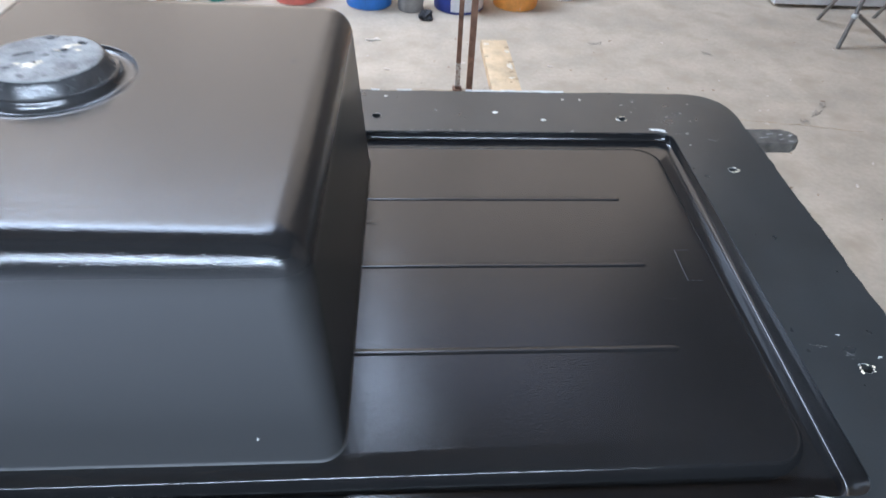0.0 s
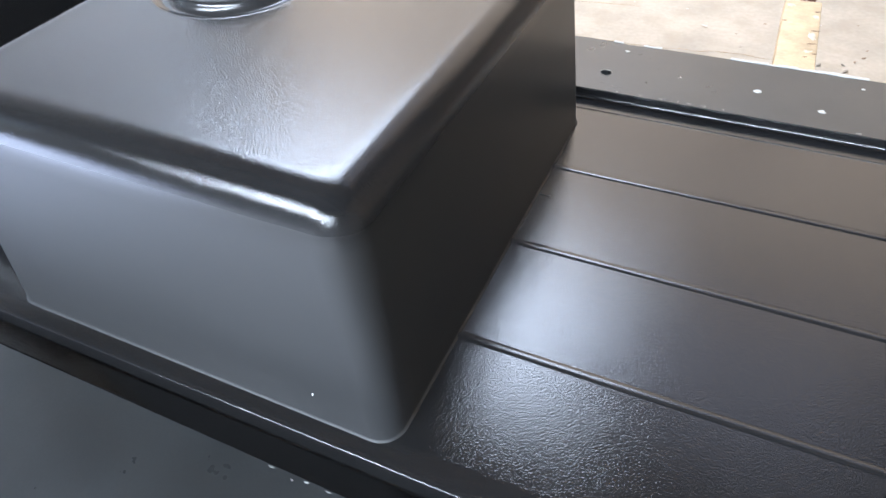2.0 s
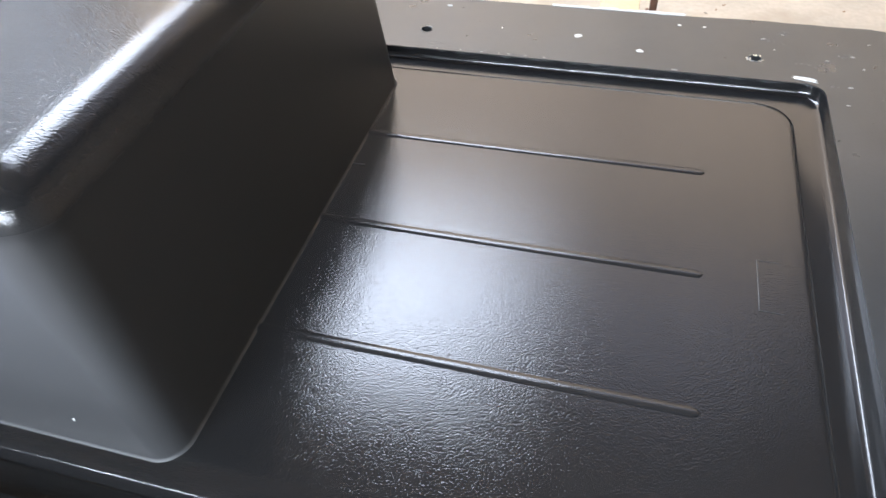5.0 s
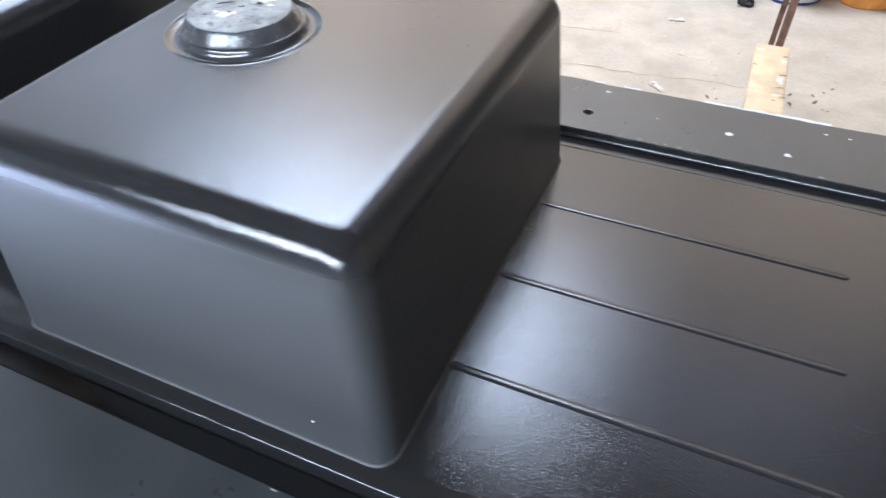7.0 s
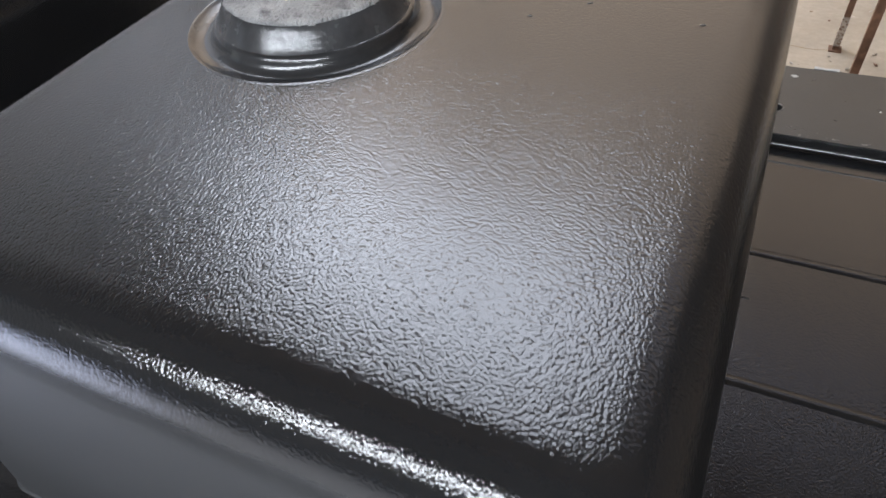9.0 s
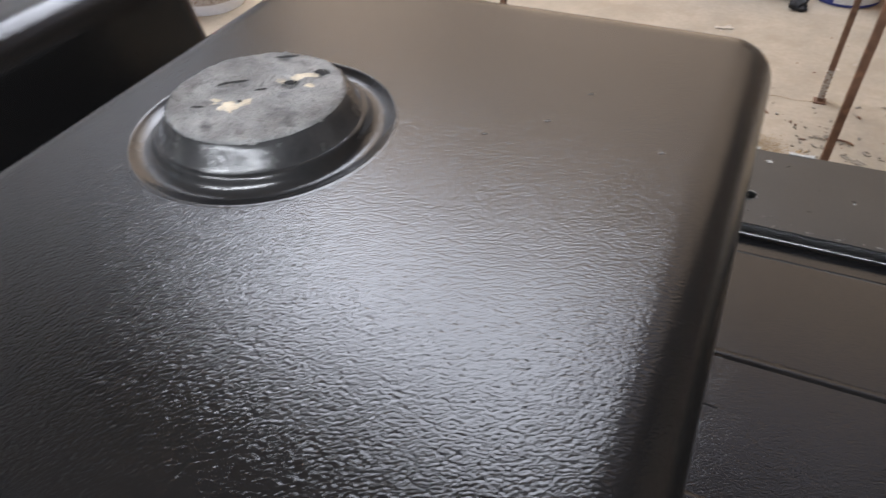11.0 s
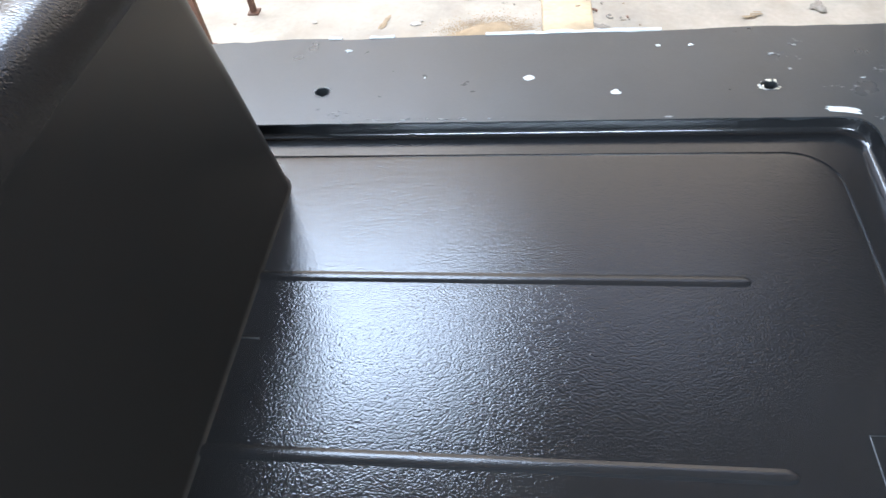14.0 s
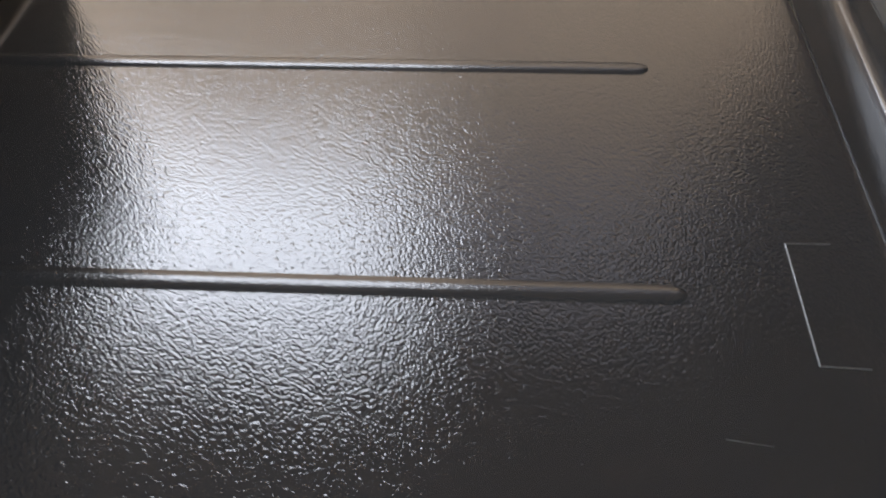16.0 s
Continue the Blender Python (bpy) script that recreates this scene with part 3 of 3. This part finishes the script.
def supports():
    # timber bearer under the flange, its end sticking out
    b = thing("timber_bearer", pose(0.197, 0.33, Z - 0.0597, 0, 0, TURN), "pale sawn timber batten with knots under the mould", "plank")
    bm = bmesh.new()
    box(bm, -0.0205, 0.0245, -0.44, 0.487, 0.022, 0.038, 0.002)
    part("batten", bm, WOOD, b)
    rng = random.Random(5)
    for x, y, rx in ((-0.0175, 0.42, 0.003), (0.02, 0.40, 0.006), (0.018, 0.365, 0.007), (0.022, 0.34, 0.004), (0.012, 0.33, 0.003), (0.02, 0.455, 0.005)):
        bm = bmesh.new()
        flake(bm, x, y, 0.0382, rx, 0.0016, 10, rng, 0.0004)
        part("knot", bm, BROWN_WOOD, b)
    for x, y, rx, ry in ((0.017, 0.385, 0.005, 0.012), (0.019, 0.44, 0.004, 0.006), (0.014, 0.345, 0.006, 0.004), (-0.012, 0.468, 0.006, 0.004)):
        bm = bmesh.new()
        flake(bm, x, y, 0.0381, rx, ry, 10, rng, 0.0003, 15)
        part("paint_smear", bm, CREAM, b)
    b = thing("timber_bearer", pose(-0.62, 0.33, Z - 0.0597, 0, 0, TURN), "pale sawn timber batten under the mould", "plank")
    bm = bmesh.new()
    box(bm, -0.026, 0.026, -0.44, 0.2, 0.022, 0.038, 0.002)
    part("batten", bm, WOOD, b)
    # dark cross bar with two screw heads at its end
    b = thing("cross_bar", pose(0, 0.4805, Z - 0.047, 0, 0, TURN), "worn dark grey bar with pale scrapes at its blunt end", "bar")
    bm = bmesh.new()
    outline = [(0.24, -0.019), (0.556, -0.019), (0.567, -0.011), (0.5715, 0.002), (0.566, 0.012), (0.556, 0.019), (0.24, 0.019)]
    loft(bm, [[Vector((x, y, 0.0262)) for x, y in outline], [Vector((x, y, 0.0385)) for x, y in outline], [Vector((x - 0.0014 if x > 0.3 else x, y * 0.93, 0.04)) for x, y in outline]])
    part("bar", bm, DARK_BAR, b)
    rng = random.Random(8)
    for x, y, rx, ry, turn in ((0.549, 0.004, 0.004, 0.0016, 20), (0.561, 0.002, 0.0045, 0.0022, 35), (0.545, -0.008, 0.006, 0.0007, 25), (0.534, 0.006, 0.008, 0.0006, 15), (0.556, -0.013, 0.005, 0.0008, -20), (0.521, -0.004, 0.009, 0.0005, 10)):
        bm = bmesh.new()
        flake(bm, x, y, 0.04, rx, ry, turn, rng, 0.0006, 11)
        part("scrape", bm, DULL_FIBRE, b)
    # stand below, hidden under the mould
    b = thing("work_stand", pose(0, 0, 0, 0, 0, TURN), "old timber stand that carries the mould", "stand")
    for y in (-0.06, 0.46):
        bm = bmesh.new()
        box(bm, -0.85, 0.42, y - 0.035, y + 0.035, Z - 0.118, Z - 0.038, 0.003)
        part("beam", bm, BROWN_WOOD, b)
        for x in (-0.75, 0.34):
            bm = bmesh.new()
            box(bm, x - 0.035, x + 0.035, y - 0.035, y + 0.035, -0.01, Z - 0.119, 0.003)
            part("leg", bm, BROWN_WOOD, b)


supports()


# ---- beyond the mould ----
def posts():
    for x, y, r, painted in ((0.271, 1.965, 0.0108, False), (0.286, 2.70, 0.0105, True), (-1.088, 2.22, 0.0115, False), (-0.98, 2.47, 0.0105, False)):
        p = thing("steel_post", pose(x, y, 0), "thin rusty brown square steel post standing on the floor", "post", "posts of the rack")
        bm = bmesh.new()
        tube(bm, (0, 0, -0.004), (0, 0, 2.3), r, square=True)
        part("tube", bm, RUST, p)
        bm = bmesh.new()
        box(bm, -0.023, 0.023, -0.023, 0.023, -0.004, 0.006, 0.001)
        part("foot_plate", bm, RUST, p)
        if painted:
            bm = bmesh.new()
            tube(bm, (0, 0, 0.02), (0, 0, 0.14), r + 0.0012, square=True)
            part("paint_drip", bm, GREYPAINT, p, "splash of white paint")


posts()


def bucket(name, x, y, r, h, mat, label, band=None, lid=None, handle=True, tall_band=(0.0, 0.0)):
    b = thing(name, pose(x, y, 0), label, "bucket", "paint buckets along the floor")
    k = 0.9
    bm = bmesh.new()
    lathe(bm, [(r * k * 0.96, 0), (r * k, 0.006), (r * 0.97, h * 0.8), (r * 0.975, h), (r * 0.94, h), (r * 0.93, h * 0.8), (r * k * 0.94, 0.012)], 36, caps=(True, True))
    part("body", bm, mat, b)
    bm = bmesh.new()
    lathe(bm, [(r * 0.975, h * 0.86), (r * 1.03, h * 0.87), (r * 1.03, h * 0.985), (r * 0.978, h * 0.99)], 36)
    part("rim", bm, mat, b)
    if band:
        z0, z1 = tall_band
        bm = bmesh.new()
        e = lambda z: r * (k + (0.97 - k) * min(1, z / (h * 0.8))) + 0.0015
        lathe(bm, [(e(z0) - 0.001, z0), (e(z0), z0 + 0.001), (e(z1), z1 - 0.001), (e(z1) - 0.001, z1)], 36)
        part("label_band", bm, band, b)
    if lid:
        bm = bmesh.new()
        lathe(bm, [(r * 1.045, h * 0.955), (r * 1.05, h * 1.0), (r * 1.02, h * 1.03), (r * 0.9, h * 1.03), (r * 0.88, h * 1.015)], 36, caps=(False, True))
        part("lid", bm, lid, b)
    if handle:
        bm = bmesh.new()
        pts = [Vector((r * 1.04 * math.cos(t), -r * 0.5 * math.sin(t), h * 0.9 - r * 0.75 * math.sin(t))) for t in [math.pi * i / 12 for i in range(13)]]
        pipe(bm, pts, 0.0025)
        part("handle", bm, STEEL, b)
    return b


def far_things():
    bucket("paint_bucket", -0.205, 3.82, 0.155, 0.32, BLUE, "bright blue plastic bucket on the concrete floor")
    white = bucket("paint_bucket", 0.355, 3.81, 0.17, 0.36, WHITE, "white plastic paint bucket with a navy printed patch", NAVY, WHITE, True, (0.002, 0.014))
    bm = bmesh.new()
    rows = [[bm.verts.new((r * math.cos(radians(a)), r * math.sin(radians(a)), z)) for r, z in ((0.1545, 0.014), (0.1565, 0.016), (0.164, 0.2), (0.162, 0.202))] for a in range(188, 249, 6)]
    for p, q in zip(rows, rows[1:]):
        for i in range(3):
            bm.faces.new((p[i], q[i], q[i + 1], p[i + 1]))
    part("printed_block", bm, NAVY, white)
    bucket("paint_bucket", 0.717, 3.87, 0.155, 0.32, ORANGE, "orange plastic bucket smeared with pale paint")
    bucket("paint_bucket", -0.657, 3.87, 0.15, 0.32, SALMON, "faded salmon red plastic bucket")
    bucket("paint_tin", 0.055, 3.74, 0.085, 0.2, GREYTIN, "dull grey paint tin beside a blue bucket", handle=False)
    bucket("paint_tin", 1.055, 4.02, 0.09, 0.22, WHITE, "small white plastic tub on the floor", handle=False)
    bucket("paint_tin", -1.135, 3.82, 0.07, 0.2, TEAL, "small teal green paint tin", handle=False)
    bucket("paint_tin", -0.98, 3.84, 0.065, 0.18, GREYTIN, "small dark grey tin", handle=False)
    bucket("paint_tin", -1.5, 3.81, 0.075, 0.2, WHITE, "white paint tin on the floor", handle=False)
    bucket("paint_tin", -1.33, 3.82, 0.075, 0.2, WHITE, "white paint tin on the floor", handle=False)
    # black rag or brush head by the tins
    b = thing("black_rag", pose(0.15, 3.58, 0), "crumpled black rag on the floor by the tins", "rag")
    bm = bmesh.new()
    bmesh.ops.create_icosphere(bm, subdivisions=3, radius=0.042)
    for v in bm.verts:
        v.co *= 1 + 0.5 * noise.noise(v.co * 36) + 0.5 * max(0, noise.noise(v.co * 90 + Vector((3, 1, 2))))
        v.co.z = max(-0.002, v.co.z * 0.8 + 0.02)
    part("cloth", bm, BLACK, b)
    # white slab box
    b = thing("white_panel_stack", pose(2.45, 3.95, 0), "stack of white panels lying on dark bearers", "panels")
    bm = bmesh.new()
    box(bm, 0, 1.6, 0, 0.9, 0.02, 0.12, 0.004)
    part("panel", bm, WHITE, b)
    for x in (0.15, 1.3):
        bm = bmesh.new()
        box(bm, x, x + 0.08, 0.03, 0.87, -0.003, 0.0195, 0.002)
        part("bearer", bm, BROWN_WOOD, b)
    # folding trestle
    b = thing("steel_trestle", pose(2.565, 3.31, 0), "folding trestle of thin grey steel bars", "trestle")
    for a, c in (((0, 0, 0), (0.08, 0.05, 0.62)), ((0.05, 0.03, 0.19), (0.36, 0.05, 0)), ((0.52, 0.08, 0.0), (0.47, 0.1, 0.62)), ((0.08, 0.05, 0.62), (0.47, 0.1, 0.62)), ((0.08, 0.05, 0.62), (0.1, 0.45, 0)), ((0.47, 0.1, 0.62), (0.5, 0.5, 0))):
        bm = bmesh.new()
        tube(bm, a, c, 0.012, 8)
        part("bar", bm, STEEL, b)
    bm = bmesh.new()
    bmesh.ops.create_uvsphere(bm, u_segments=12, v_segments=8, radius=0.02, matrix=Matrix.Translation((0.028, 0.017, 0.185)))
    part("joint", bm, FIBRE, b)
    # red drum with strapping, striped tub beside it
    b = thing("red_drum", pose(-3.5, 2.66, 0), "large red plastic drum with ragged straps", "drum")
    bm = bmesh.new()
    lathe(bm, [(0.24, 0), (0.26, 0.02), (0.28, 0.25), (0.285, 0.5), (0.275, 0.75), (0.24, 0.85), (0.22, 0.86)], 40, caps=(True, True))
    part("body", bm, RED, b)
    for start, low, thick, turns in ((-42, 0.12, 0.012, 6), (-30, 0.22, 0.014, 5), (-50, 0.31, 0.009, 7)):
        bm = bmesh.new()
        pts = [Vector((0.296 * math.cos(t), 0.296 * math.sin(t), low + (0.05 if i % 2 else -0.03) + 0.05 * noise.noise(Vector((i * 2.3, start, 0))))) for i, t in enumerate([radians(start + 13 * k) for k in range(turns)])]
        pipe(bm, pts, thick)
        part("strap", bm, PINK, b, "ragged pale pink strap")
    tub = bucket("striped_tub", -2.84, 2.72, 0.2, 0.42, WHITE, "white tub with printed grey bands and a dark lid", GREYPAINT, BLACK, True, (0.06, 0.11))
    for z in (0.15, 0.24):
        for a0, a1 in ((-150, -95), (-85, -40), (-25, 40)):
            bm = bmesh.new()
            n = 10
            rows = [[bm.verts.new(((0.184 + 0.04 * z + d) * math.cos(radians(a0 + (a1 - a0) * i / n)), (0.184 + 0.04 * z + d) * math.sin(radians(a0 + (a1 - a0) * i / n)), z + h)) for h, d in ((0, 0), (0.002, 0.0035), (0.05, 0.0055), (0.052, 0.002))] for i in range(n + 1)]
            for p, q in zip(rows, rows[1:]):
                for i in range(3):
                    bm.faces.new((p[i], p[i + 1], q[i + 1], q[i]))
            part("printed_block", bm, GREYPAINT, tub)
    # low heap of brown sand, pale plaster crumbs and floor litter
    rng = random.Random(11)
    for x, y, rx, ry, label in ((0.01, 2.26, 0.19, 0.13, "low smear of brown sand on the concrete"), (-2.5, 3.02, 0.32, 0.15, "smear of brown dirt on the concrete beside a tub")):
        b = thing("sand_heap", pose(x, y, 0), label, "sand", kind="stuff")
        bm = bmesh.new()
        ring = [(k, 2 * math.pi * i / 40) for k in (0.62, 0.5, 0.3) for i in range(40)]
        pts = [Vector((rx * k * math.cos(t), ry * k * math.sin(t), 0)) for k, t in ring]
        pts = [p * (1 + 0.4 * noise.noise(p * 14)) + Vector((0, 0, (0.002, 0.006, 0.009)[i // 40])) for i, p in enumerate(pts)]
        loft(bm, [pts[:40], pts[40:80], pts[80:]])
        for _ in range(4000):
            a, d = rng.uniform(0, 2 * math.pi), abs(rng.gauss(0.66, 0.26))
            s = rng.uniform(0.0008, 0.0032)
            flake(bm, rx * d * math.cos(a), ry * d * math.sin(a), 0.003, s * 1.5, s, rng.uniform(0, 180), rng, s * 0.2, 6)
        part("sand", bm, SAND, b)
    b = thing("floor_litter", pose(0, 0, 0), "pale plaster crumbs, dark grit and rust flakes on the floor", "litter", kind="stuff")
    for name, mat, count, size in (("crumb", DUST, 60, 0.007), ("grit", BROWN_WOOD, 110, 0.004), ("rust_flake", RUST, 26, 0.006), ("dust_speck", GRIT, 160, 0.006)):
        bm = bmesh.new()
        for _ in range(count):
            s = size * rng.uniform(0.3, 1.3)
            x, y = (rng.uniform(-1.6, 3), rng.uniform(1.3, 3.4)) if name in ("crumb", "grit") else (0.3 + rng.gauss(0, 0.12), 2.2 + rng.gauss(0, 0.25))
            flake(bm, x, y, 0.004, s * rng.uniform(1, 3), s, rng.uniform(0, 180), rng, s * 0.4, 8)
        part(name, bm, mat, b)
    for x, y, rx, ry, turn, mat, label in ((0.31, 2.43, 0.035, 0.012, 20, GRIT, "grey mortar crumb"), (0.41, 2.31, 0.05, 0.016, -25, GRIT, "grey mortar crumb"), (0.33, 2.15, 0.055, 0.018, 30, GRIT, "grey mortar crumb"), (0.45, 2.22, 0.03, 0.012, -30, SAND, ""), (0.24, 2.3, 0.03, 0.014, 60, SAND, ""), (-0.162, 3.26, 0.05, 0.02, 5, DUST, "pale plaster lump"), (-0.118, 2.555, 0.045, 0.022, -25, DUST, "pale plaster lump"), (-0.278, 2.36, 0.03, 0.018, 10, DUST, "pale plaster lump"), (-0.2, 2.2, 0.025, 0.016, 40, DUST, "pale plaster lump"), (1.73, 3.19, 0.04, 0.011, -50, GRIT, ""), (1.11, 3.28, 0.045, 0.015, 10, GRIT, ""), (2.05, 2.52, 0.05, 0.012, 40, GRIT, ""), (1.95, 2.44, 0.03, 0.015, -20, GRIT, ""), (2.12, 2.6, 0.025, 0.012, 70, GRIT, ""), (1.205, 2.41, 0.045, 0.03, 80, GRIT, ""), (-0.41, 2.37, 0.012, 0.05, -12, SAND, ""), (0.96, 2.36, 0.06, 0.012, 20, SAND, "")):
        bm = bmesh.new()
        for _ in range(9):
            k = rng.uniform(0.25, 0.6)
            dx, dy = rng.uniform(-0.7, 0.7) * rx, rng.uniform(-0.9, 0.9) * ry
            c, sn = math.cos(radians(turn)), math.sin(radians(turn))
            flake(bm, x + dx * c - dy * sn, y + dx * sn + dy * c, 0.004, rx * k, ry * k, turn + rng.uniform(-30, 30), rng, 0.004 if mat is DUST else 0.0015, 9)
        part("crumb_patch", bm, mat, b, label)
    for x, y, r, a0, a1 in ((0.36, 2.4, 0.05, 10, 150), (0.33, 2.2, 0.055, 20, 130)):
        bm = bmesh.new()
        pipe(bm, [Vector((x + r * math.cos(radians(a)), y + 0.5 * r * math.sin(radians(a)), 0.008)) for a in range(a0, a1, 12)], 0.004)
        part("rust_strip", bm, RUST, b, "bent strip of rusty steel")
    # long cracks in the concrete
    b = thing("floor_crack", pose(0, 0, 0), "dark hairline cracks across the concrete floor", "crack", kind="stuff")
    bm = bmesh.new()
    for x0, y0, x1, y1 in ((-0.7, 2.58, 0.285, 2.69), (0.5, 2.2, 1.5, 2.0), (1.3, 2.5, 2.2, 2.35), (-2.0, 2.8, -0.4, 3.0)):
        n = 30
        pts = [Vector((x0 + (x1 - x0) * i / n, y0 + (y1 - y0) * i / n + 0.02 * noise.noise(Vector((i * 0.4, x0, 0))), 0.005)) for i in range(n + 1)]
        for a, c in zip(pts, pts[1:]):
            tube(bm, a, c, 0.0016 * (0.3 + abs(noise.noise(a * 9))), 5)
    part("crack", bm, SAND, b)


far_things()
